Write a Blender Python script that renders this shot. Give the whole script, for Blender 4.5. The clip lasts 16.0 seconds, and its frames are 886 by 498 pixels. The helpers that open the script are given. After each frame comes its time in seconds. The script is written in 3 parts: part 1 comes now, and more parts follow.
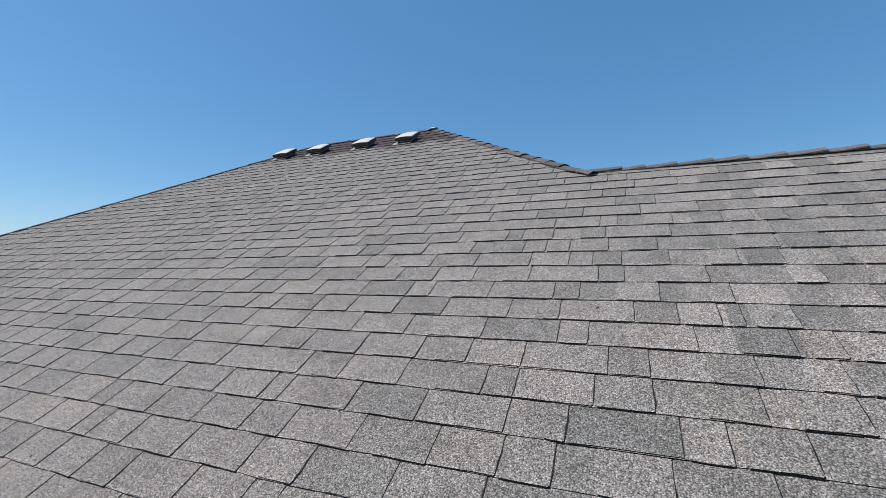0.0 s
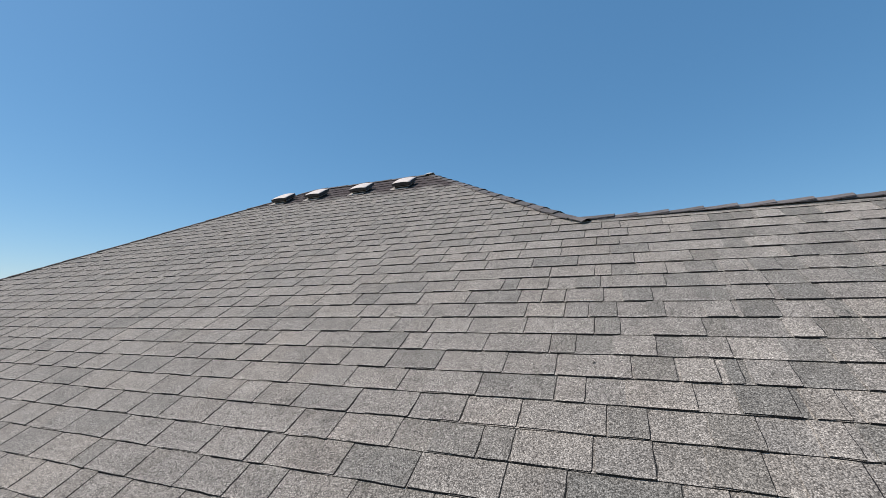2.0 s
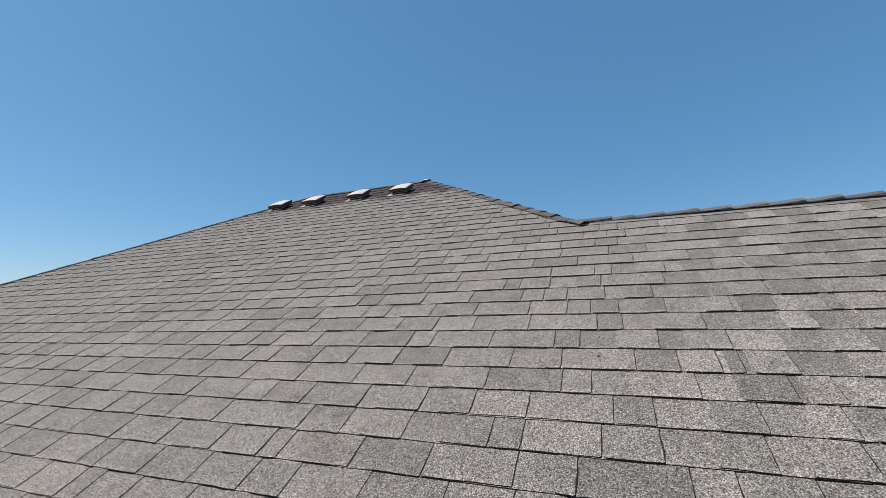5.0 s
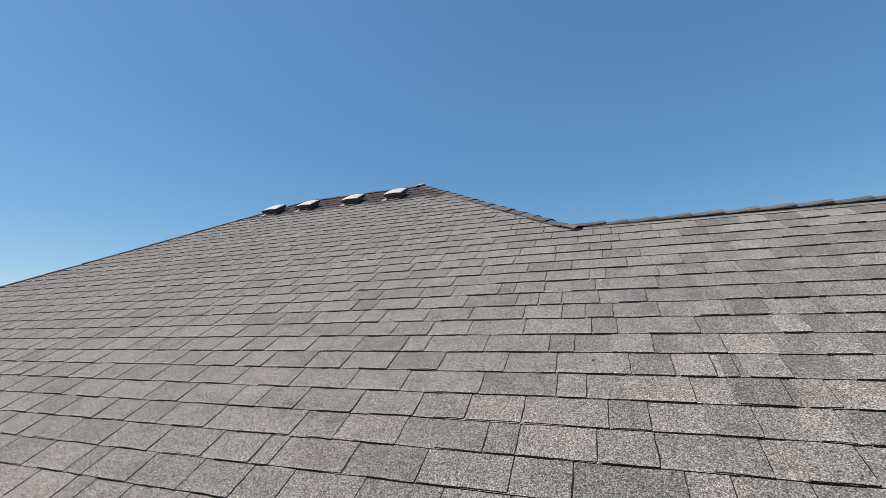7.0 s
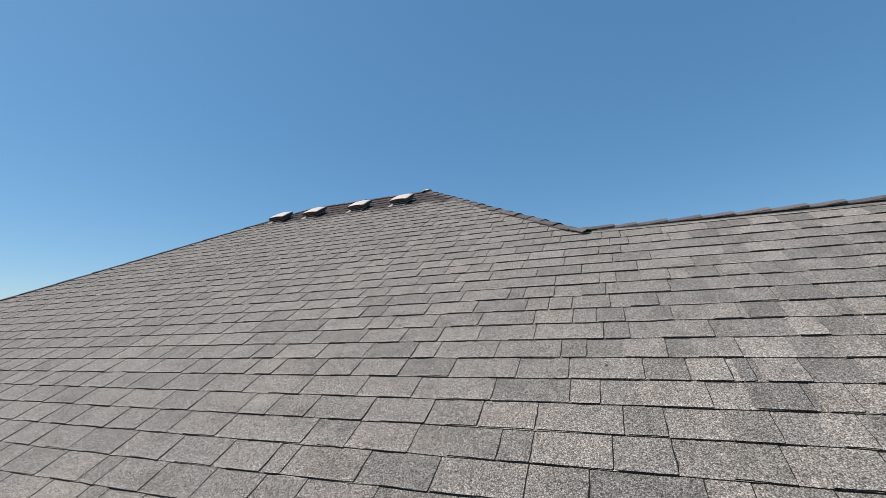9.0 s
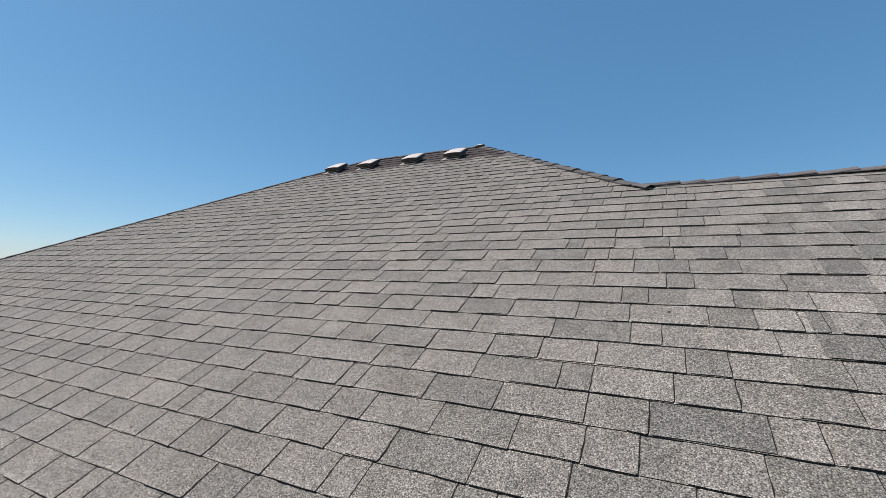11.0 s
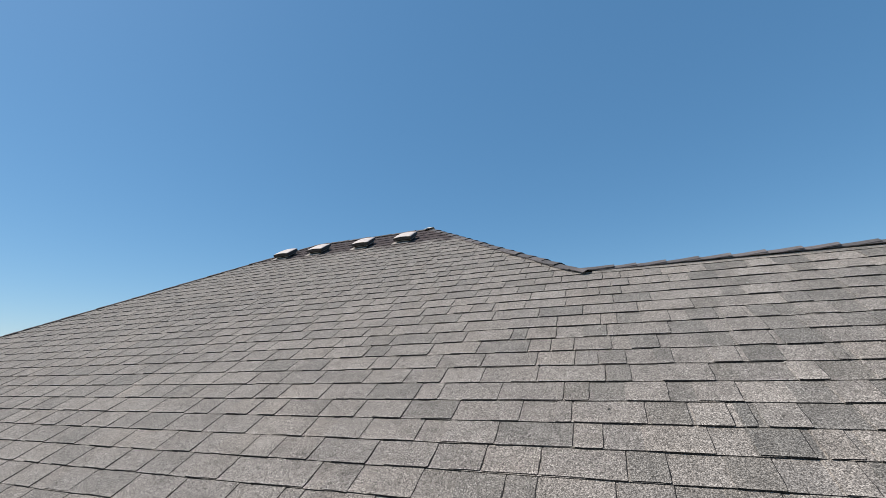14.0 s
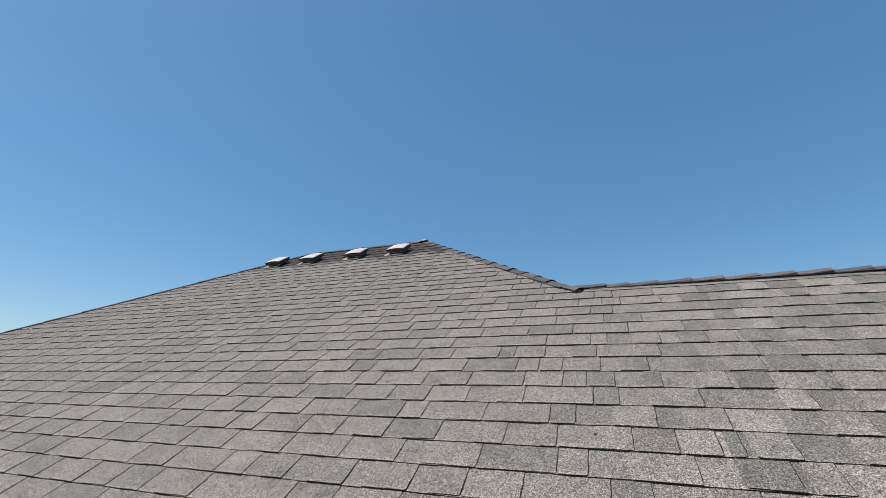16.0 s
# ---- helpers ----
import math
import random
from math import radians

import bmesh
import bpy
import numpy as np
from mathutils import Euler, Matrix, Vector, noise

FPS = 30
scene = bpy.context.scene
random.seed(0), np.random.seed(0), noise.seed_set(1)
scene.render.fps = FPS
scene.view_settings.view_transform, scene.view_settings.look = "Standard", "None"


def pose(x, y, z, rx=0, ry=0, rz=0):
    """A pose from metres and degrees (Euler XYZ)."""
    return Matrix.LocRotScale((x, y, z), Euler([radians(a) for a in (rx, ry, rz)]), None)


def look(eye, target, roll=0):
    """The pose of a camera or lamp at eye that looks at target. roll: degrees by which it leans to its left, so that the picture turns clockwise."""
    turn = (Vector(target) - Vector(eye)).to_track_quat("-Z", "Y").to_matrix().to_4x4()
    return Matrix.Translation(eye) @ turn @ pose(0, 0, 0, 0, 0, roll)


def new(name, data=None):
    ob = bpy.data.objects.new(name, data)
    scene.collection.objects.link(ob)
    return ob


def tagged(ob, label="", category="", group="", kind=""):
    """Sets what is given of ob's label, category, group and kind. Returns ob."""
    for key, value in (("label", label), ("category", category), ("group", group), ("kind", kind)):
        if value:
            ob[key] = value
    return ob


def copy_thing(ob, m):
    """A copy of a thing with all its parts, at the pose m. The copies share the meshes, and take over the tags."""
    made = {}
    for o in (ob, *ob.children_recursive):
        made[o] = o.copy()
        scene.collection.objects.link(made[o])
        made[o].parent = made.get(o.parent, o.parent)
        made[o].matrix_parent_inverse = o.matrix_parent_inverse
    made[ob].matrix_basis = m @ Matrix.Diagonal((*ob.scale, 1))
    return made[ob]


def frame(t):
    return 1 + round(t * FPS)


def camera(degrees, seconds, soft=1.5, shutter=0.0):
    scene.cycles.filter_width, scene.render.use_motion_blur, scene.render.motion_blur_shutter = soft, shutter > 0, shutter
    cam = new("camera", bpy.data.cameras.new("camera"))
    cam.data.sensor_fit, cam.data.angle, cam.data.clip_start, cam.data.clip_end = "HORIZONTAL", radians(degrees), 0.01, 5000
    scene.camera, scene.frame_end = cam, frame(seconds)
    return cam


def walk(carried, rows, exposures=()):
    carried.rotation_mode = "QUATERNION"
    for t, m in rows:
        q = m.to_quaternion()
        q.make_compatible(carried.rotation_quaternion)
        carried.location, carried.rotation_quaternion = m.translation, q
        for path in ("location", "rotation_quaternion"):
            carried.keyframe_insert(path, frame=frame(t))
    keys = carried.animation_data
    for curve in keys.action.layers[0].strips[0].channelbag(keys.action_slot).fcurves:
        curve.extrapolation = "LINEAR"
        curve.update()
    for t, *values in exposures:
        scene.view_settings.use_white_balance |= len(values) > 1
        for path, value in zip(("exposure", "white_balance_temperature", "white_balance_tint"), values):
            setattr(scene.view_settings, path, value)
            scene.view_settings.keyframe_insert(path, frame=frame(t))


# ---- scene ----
# ---- camera ----
cam = camera(91.14, 16.0, soft=0.7)
PATH = [
    (0.0, 0.0101, -2.0311, 4.0657, 92.577, 0.265, 22.532),
    (0.5, 0.0062, -2.0243, 4.0972, 94.394, 0.263, 22.435),
    (1.0, 0.0225, -2.0215, 4.1220, 95.660, 0.200, 22.536),
    (1.5, 0.0324, -2.0172, 4.1245, 96.780, 0.285, 22.465),
    (2.0, 0.0276, -2.0283, 4.1254, 97.725, 0.522, 22.290),
    (2.5, 0.0291, -2.0280, 4.1202, 98.275, 0.968, 22.233),
    (3.0, 0.0346, -2.0333, 4.1251, 98.549, 1.158, 22.046),
    (3.5, 0.0258, -2.0332, 4.1139, 98.912, 0.914, 21.826),
    (4.0, 0.0063, -2.0521, 4.0694, 98.794, 0.916, 21.751),
    (6.5, -0.0255, -2.0964, 4.0761, 99.379, 0.918, 20.573),
    (7.0, -0.0206, -2.0835, 4.0704, 99.526, 1.059, 20.609),
    (7.5, -0.0123, -2.0672, 4.0685, 99.584, 1.520, 20.777),
    (8.0, -0.0132, -2.0702, 4.0763, 99.770, 1.919, 20.938),
    (8.5, -0.0187, -2.0746, 4.0718, 99.999, 1.798, 21.237),
    (9.0, -0.0390, -2.0823, 4.0747, 100.209, 1.609, 21.442),
    (9.5, -0.0573, -2.1046, 4.0757, 100.278, 1.563, 21.891),
    (10.0, -0.0919, -2.1214, 4.0369, 99.873, 0.663, 23.512),
    (10.2, -0.1081, -2.1357, 4.0056, 97.278, -0.094, 25.114),
    (10.5, -0.1207, -2.1502, 3.9821, 95.300, -0.958, 26.553),
    (11.0, -0.1155, -2.1640, 3.9728, 95.180, -1.756, 26.591),
    (11.6, -0.0901, -2.1683, 3.9935, 96.556, -2.005, 25.036),
    (12.0, -0.0719, -2.1676, 4.0090, 98.290, -1.804, 23.667),
    (12.3, -0.0597, -2.1648, 4.0191, 99.708, -1.572, 22.946),
    (12.5, -0.0609, -2.1681, 4.0263, 100.671, -1.357, 22.499),
    (13.0, -0.0540, -2.1584, 4.0494, 102.113, 0.098, 21.897),
    (13.5, -0.0432, -2.1549, 4.0756, 103.637, 1.009, 21.721),
    (14.0, -0.0235, -2.1483, 4.0980, 104.797, 1.304, 21.607),
    (14.5, -0.0019, -2.1386, 4.1223, 105.877, 1.386, 21.319),
    (15.0, -0.0136, -2.1340, 4.1333, 106.339, 1.155, 21.038),
    (15.5, -0.0155, -2.1164, 4.1231, 106.319, 0.443, 20.882),
    (16.0, -0.0003, -2.1036, 4.1186, 106.382, -0.225, 20.666),
]
walk(cam, [(t, pose(x, y, z, rx, ry, rz)) for t, x, y, z, rx, ry, rz in PATH],
     exposures=[(0.0, 0.03, 6540, 11), (1.0, 0.03, 6680, 11), (2.5, 0.03, 6920, 11), (16.0, 0.03, 6980, 11)])

# ---- world and sun ----
SUN_AZ, SUN_EL = -112.0, 60.0      # azimuth clockwise from +y
world = bpy.data.worlds.new("clear_sky")
scene.world = world
world.use_nodes = True
sky = world.node_tree.nodes.new("ShaderNodeTexSky")
sky.sky_type, sky.sun_disc = "NISHITA", False
sky.sun_elevation, sky.sun_rotation = radians(SUN_EL), radians(SUN_AZ)
sky.air_density, sky.dust_density, sky.ozone_density = 1.0, 1.0, 2.0
sky.altitude = 900
background = world.node_tree.nodes["Background"]
background.inputs["Strength"].default_value = 0.1
vivid = world.node_tree.nodes.new("ShaderNodeHueSaturation")
vivid.inputs["Hue"].default_value, vivid.inputs["Saturation"].default_value, vivid.inputs["Value"].default_value = 0.488, 1.25, 1.46
world.node_tree.links.new(sky.outputs["Color"], vivid.inputs["Color"])
haze = world.node_tree.nodes.new("ShaderNodeMix")
haze.data_type = "RGBA"
haze.inputs[0].default_value = 0.42
haze.inputs[7].default_value = (1.02, 2.68, 5.62, 1.0)    # even blue of a dry clear day
world.node_tree.links.new(vivid.outputs["Color"], haze.inputs[6])
world.node_tree.links.new(haze.outputs[2], background.inputs["Color"])
sun_data = bpy.data.lights.new("sun", "SUN")
sun_data.energy, sun_data.angle, sun_data.color = 4.55, radians(0.53), (1.0, 0.95, 0.88)
sun = new("sun", sun_data)
az, el = radians(SUN_AZ), radians(SUN_EL)
to_sun = Vector((math.sin(az) * math.cos(el), math.cos(az) * math.cos(el), math.sin(el)))
sun.matrix_world = look(to_sun * 50 + Vector((0, 0, 4)), (0, 0, 4))

# ---- the roof's frame: u along the courses, v up the slope, n out of it ----
PITCH = math.degrees(math.atan2(7, 12))
SINE, COSINE = math.sin(radians(PITCH)), math.cos(radians(PITCH))
BASE_Z = 4.0
ROOF = pose(0, 0, BASE_Z, PITCH, 0, 0)
COURSE = 0.143                    # exposure of one shingle course
EAVE = -12                        # the course that starts at the eave
V_EAVE = EAVE * COURSE
V_TOP = 3.950                     # main ridge
V_LOW = 1.527                    # ridge of the lower wing
U_LEFT, U_RIGHT = -4.345, -2.343  # ends of the main ridge
U_END = 5.6                       # gable end of the wing
HIP = 1 / COSINE                  # rise of the short hip in the slope's plane
LONG_HIP = 1 / 0.94               # rise of the long hip: the end slope is a little flatter

# ---- materials ----


def shader(name, roughness=0.9, metallic=0.0, specular=0.3):
    m = bpy.data.materials.new(name)
    m.use_nodes = True
    b = m.node_tree.nodes["Principled BSDF"]
    b.inputs["Roughness"].default_value = roughness
    b.inputs["Metallic"].default_value = metallic
    b.inputs["Specular IOR Level"].default_value = specular
    return m, m.node_tree, b


def node(tree, kind, **settings):
    n = tree.nodes.new(kind)
    for key, value in settings.items():
        if key == "operation":
            n.operation = value
        elif key == "blend":
            n.data_type, n.blend_type = "RGBA", value
        elif key == "dims":
            n.noise_dimensions = value
    return n


def maths(tree, op, a, b=None, c=None):
    n = node(tree, "ShaderNodeMath", operation=op)
    for i, x in enumerate((a, b, c)):
        if x is None:
            continue
        if isinstance(x, (int, float)):
            n.inputs[i].default_value = x
        else:
            tree.links.new(x, n.inputs[i])
    return n.outputs[0]


def ramp(tree, value, stops):
    n = tree.nodes.new("ShaderNodeValToRGB")
    while len(n.color_ramp.elements) < len(stops):
        n.color_ramp.elements.new(0.5)
    for e, (at, col) in zip(n.color_ramp.elements, stops):
        e.position = at
        e.color = (*col, 1) if not isinstance(col, (int, float)) else (col, col, col, 1)
    tree.links.new(value, n.inputs[0])
    return n.outputs[0]


def mixed(tree, blend, factor, a, b):
    n = node(tree, "ShaderNodeMix", blend=blend)
    for i, x in ((0, factor), (6, a), (7, b)):
        if isinstance(x, (int, float)):
            n.inputs[i].default_value = x
        elif isinstance(x, tuple):
            n.inputs[i].default_value = (*x, 1)
        else:
            tree.links.new(x, n.inputs[i])
    return n.outputs[2]


def noise_at(tree, where, scale, detail=3.0, rough=0.55):
    n = tree.nodes.new("ShaderNodeTexNoise")
    n.inputs["Scale"].default_value, n.inputs["Detail"].default_value = scale, detail
    n.inputs["Roughness"].default_value = rough
    tree.links.new(where, n.inputs["Vector"])
    return n.outputs["Fac"]


def dotted(tree, where, axis):
    n = node(tree, "ShaderNodeVectorMath", operation="DOT_PRODUCT")
    tree.links.new(where, n.inputs[0])
    n.inputs[1].default_value = axis
    return n.outputs["Value"]


def white(tree, a, b):
    join = tree.nodes.new("ShaderNodeCombineXYZ")
    tree.links.new(a, join.inputs[0])
    tree.links.new(b, join.inputs[1])
    n = node(tree, "ShaderNodeTexWhiteNoise", dims="2D")
    tree.links.new(join.outputs[0], n.inputs["Vector"])
    return n.outputs["Value"]


def granules(name, single, tint=(1.0, 1.0, 1.0), blocks=True, grit=1.0):
    """Mineral granules on asphalt: colour drops along each course, a tone for each piece, speckle, stains."""
    m, tree, b = shader(name, 0.85, 0.0, 0.05)
    # dusty mineral surface: a little more light comes back along it
    dust = 0.22
    b.inputs["Sheen Weight"].default_value, b.inputs["Sheen Roughness"].default_value = dust, 0.5
    b.inputs["Sheen Tint"].default_value = (1.0, 0.90, 0.80, 1.0)
    where = tree.nodes.new("ShaderNodeNewGeometry")
    place = where.outputs["Position"]
    if not blocks:
        tone = maths(tree, "MULTIPLY_ADD", tree.nodes.new("ShaderNodeObjectInfo").outputs["Random"], 0.7, 0.15)
    elif single:
        split = tree.nodes.new("ShaderNodeSeparateColor")
        tree.links.new(tree.nodes.new("ShaderNodeObjectInfo").outputs["Color"], split.inputs[0])
        tone = split.outputs[0]
    else:
        given = tree.nodes.new("ShaderNodeAttribute")
        given.attribute_name = "blend"
        tone = given.outputs["Fac"]
    v = maths(tree, "SUBTRACT", dotted(tree, place, (0, COSINE, SINE)), BASE_Z * SINE - 0.003)
    base = ramp(tree, tone, [(0.05, (0.168, 0.160, 0.146)), (0.3, (0.203, 0.191, 0.173)), (0.5, (0.236, 0.218, 0.198)),
                             (0.7, (0.270, 0.247, 0.222)), (0.9, (0.308, 0.282, 0.253))])
    # some blends run to pinkish tan, others to a cold grey
    mark = maths(tree, "FLOOR", maths(tree, "MULTIPLY", tone, 397.0))
    cast = ramp(tree, white(tree, mark, maths(tree, "MULTIPLY", mark, 0.37)),
                [(0.05, (0.995, 1.0, 1.006)), (0.4, (1.0, 1.0, 1.0)), (0.7, (1.0, 1.0, 1.0)), (0.97, (1.012, 1.0, 0.986))])
    base = mixed(tree, "MULTIPLY", 1.0 if blocks else 0.3, base, cast)
    cells = tree.nodes.new("ShaderNodeTexVoronoi")
    cells.inputs["Scale"].default_value = 240
    tree.links.new(place, cells.inputs["Vector"])
    grey = tree.nodes.new("ShaderNodeSeparateColor")
    tree.links.new(cells.outputs["Color"], grey.inputs[0])
    speck = ramp(tree, grey.outputs[0], [(0.0, 1 - 0.42 * grit), (0.3, 1 - 0.16 * grit), (0.7, 1 + 0.12 * grit), (1.0, 1 + 0.55 * grit)])
    pits = ramp(tree, cells.outputs["Distance"], [(0.18, 1 + 0.42 * grit), (0.38, 1 + 0.18 * grit), (0.54, 1 - 0.05 * grit), (0.74, 1 - 0.62 * grit)])
    speck = mixed(tree, "MULTIPLY", 1.0, speck, pits)
    clump = ramp(tree, noise_at(tree, place, 185, 3.0, 0.68), [(0.30, 1 - 0.55 * grit), (0.42, 1 - 0.21 * grit), (0.52, 1 + 0.05 * grit), (0.70, 1 + 0.42 * grit)])
    tufts = ramp(tree, noise_at(tree, place, 75, 2.0, 0.5), [(0.32, 1 - 0.15 * grit), (0.5, 1.0), (0.68, 1 + 0.14 * grit)])
    stain = ramp(tree, noise_at(tree, place, 1.3, 4.0, 0.6), [(0.3, (0.95, 0.948, 0.945)), (0.5, (1.0, 1.0, 1.0)), (0.7, (1.045, 1.03, 1.015))])
    patch = ramp(tree, noise_at(tree, place, 9.0, 3.0, 0.6), [(0.3, 0.80), (0.46, 0.98), (0.7, 1.10)])
    colour = mixed(tree, "MULTIPLY", 1.0, base, speck)
    colour = mixed(tree, "MULTIPLY", 1.0, colour, clump)
    colour = mixed(tree, "MULTIPLY", 1.0, colour, tufts)
    colour = mixed(tree, "MULTIPLY", 1.0, colour, stain)
    colour = mixed(tree, "MULTIPLY", 1.0, colour, patch)
    if blocks:
        # paler lower edge: a bright sharpening halo painted into the granule colour
        up = maths(tree, "FRACT", maths(tree, "DIVIDE", v, COURSE))
        edge_halo = ramp(tree, maths(tree, "MULTIPLY_ADD", noise_at(tree, place, 30.0, 3.0), 0.12, up), [(0.05, 1.25), (0.14, 1.15), (0.24, 1.0)])
        colour = mixed(tree, "MULTIPLY", 1.0, colour, edge_halo)
    if blocks:
        # darker, mottled purple-brown from below the vents up to the main ridge
        high = tree.nodes.new("ShaderNodeMapRange")
        high.inputs["From Min"].default_value, high.inputs["From Max"].default_value = 3.10, 3.30
        tree.links.new(maths(tree, "ADD", v, maths(tree, "MULTIPLY_ADD", noise_at(tree, place, 5.0, 4.0), 0.6, -0.30)), high.inputs["Value"])
        ridge_tone = maths(tree, "MULTIPLY", high.outputs[0], maths(tree, "MULTIPLY_ADD", noise_at(tree, place, 14.0, 3.0), 0.5, 0.62))
        colour = mixed(tree, "MIX", ridge_tone, colour, (0.060, 0.047, 0.050))
        tree.links.new(maths(tree, "MULTIPLY_ADD", ridge_tone, -dust, dust), b.inputs["Sheen Weight"])
    colour = mixed(tree, "MULTIPLY", 1.0, colour, tint)
    tree.links.new(colour, b.inputs["Base Color"])
    bump = tree.nodes.new("ShaderNodeBump")
    bump.inputs["Strength"].default_value, bump.inputs["Distance"].default_value = 0.7, 0.0016
    tree.links.new(maths(tree, "SUBTRACT", noise_at(tree, place, 260, 2.0), cells.outputs["Distance"]), bump.inputs["Height"])
    tree.links.new(bump.outputs["Normal"], b.inputs["Normal"])
    return m


def plain(name, low, high, scale, roughness=0.8, metallic=0.0, specular=0.3, relief=0.002):
    m, tree, b = shader(name, roughness, metallic, specular)
    place = tree.nodes.new("ShaderNodeNewGeometry").outputs["Position"]
    coarse = noise_at(tree, place, scale, 5.0, 0.62)
    tree.links.new(ramp(tree, coarse, [(0.3, low), (0.7, high)]), b.inputs["Base Color"])
    bump = tree.nodes.new("ShaderNodeBump")
    bump.inputs["Strength"].default_value, bump.inputs["Distance"].default_value = 0.4, relief
    tree.links.new(noise_at(tree, place, scale * 9, 3.0), bump.inputs["Height"])
    tree.links.new(bump.outputs["Normal"], b.inputs["Normal"])
    return m


SHINGLE = granules("shingle_granules", True, (1.005, 0.992, 0.996))
FIELD = granules("shingle_granules_joined", False, (1.005, 0.992, 0.996))
CAP = granules("cap_granules", True, (0.54, 0.53, 0.60), False, 0.35)


def cut_edge(name):
    """Cut asphalt with loose pale granules clinging to it."""
    m, tree, b = shader(name, 0.85)
    place = tree.nodes.new("ShaderNodeNewGeometry").outputs["Position"]
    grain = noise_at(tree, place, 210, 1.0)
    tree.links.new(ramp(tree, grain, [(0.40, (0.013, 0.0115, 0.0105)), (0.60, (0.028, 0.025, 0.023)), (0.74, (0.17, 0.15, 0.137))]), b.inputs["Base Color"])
    return m


EDGE = cut_edge("asphalt_cut_edge")
DECK = plain("underlay_felt", (0.02, 0.02, 0.021), (0.04, 0.04, 0.04), 20)
VENT = plain("weathered_vent_paint", (0.47, 0.415, 0.385), (0.66, 0.585, 0.545), 14, 0.6, 0.0, 0.4, 0.0006)
FLANGE = plain("weathered_flange", (0.28, 0.255, 0.23), (0.46, 0.42, 0.38), 18, 0.75)
# skirts of the hood: their shade is put into this dark colour
SKIRT = plain("shaded_vent_paint", (0.036, 0.030, 0.028), (0.070, 0.058, 0.054), 22, 0.6, 0.0, 0.4, 0.0006)
DARK = plain("vent_screen", (0.022, 0.017, 0.014), (0.050, 0.040, 0.033), 40, 0.7)
PALE = plain("pale_bleached", (0.52, 0.48, 0.43), (0.80, 0.77, 0.72), 35, 0.7)
STUCCO = plain("painted_wall", (0.52, 0.48, 0.42), (0.62, 0.58, 0.52), 3.0, 0.9)
FASCIA = plain("fascia_paint", (0.55, 0.53, 0.50), (0.68, 0.66, 0.62), 5.0, 0.6)
SOIL = plain("dry_lawn", (0.07, 0.075, 0.035), (0.16, 0.135, 0.075), 0.7, 0.95, 0.0, 0.2, 0.02)

# ---- mesh helpers ----


def mesh_of(name, verts, faces, materials, index=None, smooth=False):
    me = bpy.data.meshes.new(name)
    me.from_pydata(verts, [], faces)
    for m in materials:
        me.materials.append(m)
    if index is not None:
        me.polygons.foreach_set("material_index", index)
    if smooth:
        me.polygons.foreach_set("use_smooth", [True] * len(me.polygons))
    me.update()
    return me


def part(name, data, parent, place=None, label=""):
    ob = new(name, data)
    ob.parent = parent
    if place is not None:
        ob.matrix_basis = place
    if label:
        tagged(ob, label)
    return ob


def from_bmesh(name, bm, *materials):
    me = bpy.data.meshes.new(name)
    bmesh.ops.recalc_face_normals(bm, faces=bm.faces)
    bm.to_mesh(me)
    bm.free()
    for m in materials:
        me.materials.append(m)
    return me


def slab(sx, sy, sz, bevel=0.0, at=(0, 0, 0), bm=None):
    bm = bm or bmesh.new()
    made = bmesh.ops.create_cube(bm, size=1.0)["verts"]
    bmesh.ops.scale(bm, vec=(sx, sy, sz), verts=made)
    bmesh.ops.translate(bm, vec=at, verts=made)
    if bevel:
        edges = list({e for v in made for e in v.link_edges})
        bmesh.ops.bevel(bm, geom=edges, offset=bevel, segments=2, affect="EDGES", profile=0.6)
    return bm


# ---- ground ----
ring = [(2500 * math.cos(a), 2500 * math.sin(a), 0) for a in (math.tau * i / 48 for i in range(48))]
ground = new("ground", mesh_of("ground", ring, [tuple(range(48))], [SOIL]))
tagged(ground, "flat dry lawn and bare soil far below", "ground", kind="structure")


# ---- roof body: plan corners in u and world y ----
def world_at(u, v, n=0.0):
    return ROOF @ Vector((u, v, n))


Y_EAVE = V_EAVE * COSINE
Y_TOP, Z_TOP = V_TOP * COSINE, BASE_Z + V_TOP * SINE
Y_LOW, Z_LOW = V_LOW * COSINE, BASE_Z + V_LOW * SINE
Z_EAVE = BASE_Z + V_EAVE * SINE
REACH = Y_TOP - Y_EAVE            # plan run of each main slope
RUN = Y_LOW - Y_EAVE              # plan run of each wing slope
Y_BACK, Y_WING = Y_TOP + REACH, Y_LOW + RUN
U_WEST = U_LEFT - (V_TOP - V_EAVE) / LONG_HIP    # the main block's far corner
U_EAST = U_RIGHT + REACH
U_NOTCH = U_RIGHT + (Y_TOP - Y_LOW)

SOFT = 0.012                      # the deck lies this far under the courses
body = bmesh.new()


def face(points, drop=SOFT):
    return body.faces.new([body.verts.new((x, y, z - drop)) for x, y, z in points])


face([(U_WEST, Y_EAVE, Z_EAVE), (U_END, Y_EAVE, Z_EAVE), (U_END, Y_LOW, Z_LOW), (U_NOTCH, Y_LOW, Z_LOW), (U_RIGHT, Y_TOP, Z_TOP), (U_LEFT, Y_TOP, Z_TOP)])
face([(U_WEST, Y_BACK, Z_EAVE), (U_WEST, Y_EAVE, Z_EAVE), (U_LEFT, Y_TOP, Z_TOP)])
face([(U_EAST, Y_BACK, Z_EAVE), (U_WEST, Y_BACK, Z_EAVE), (U_LEFT, Y_TOP, Z_TOP), (U_RIGHT, Y_TOP, Z_TOP)])
face([(U_NOTCH, Y_LOW, Z_LOW), (U_EAST, Y_WING, Z_EAVE), (U_EAST, Y_BACK, Z_EAVE), (U_RIGHT, Y_TOP, Z_TOP)])
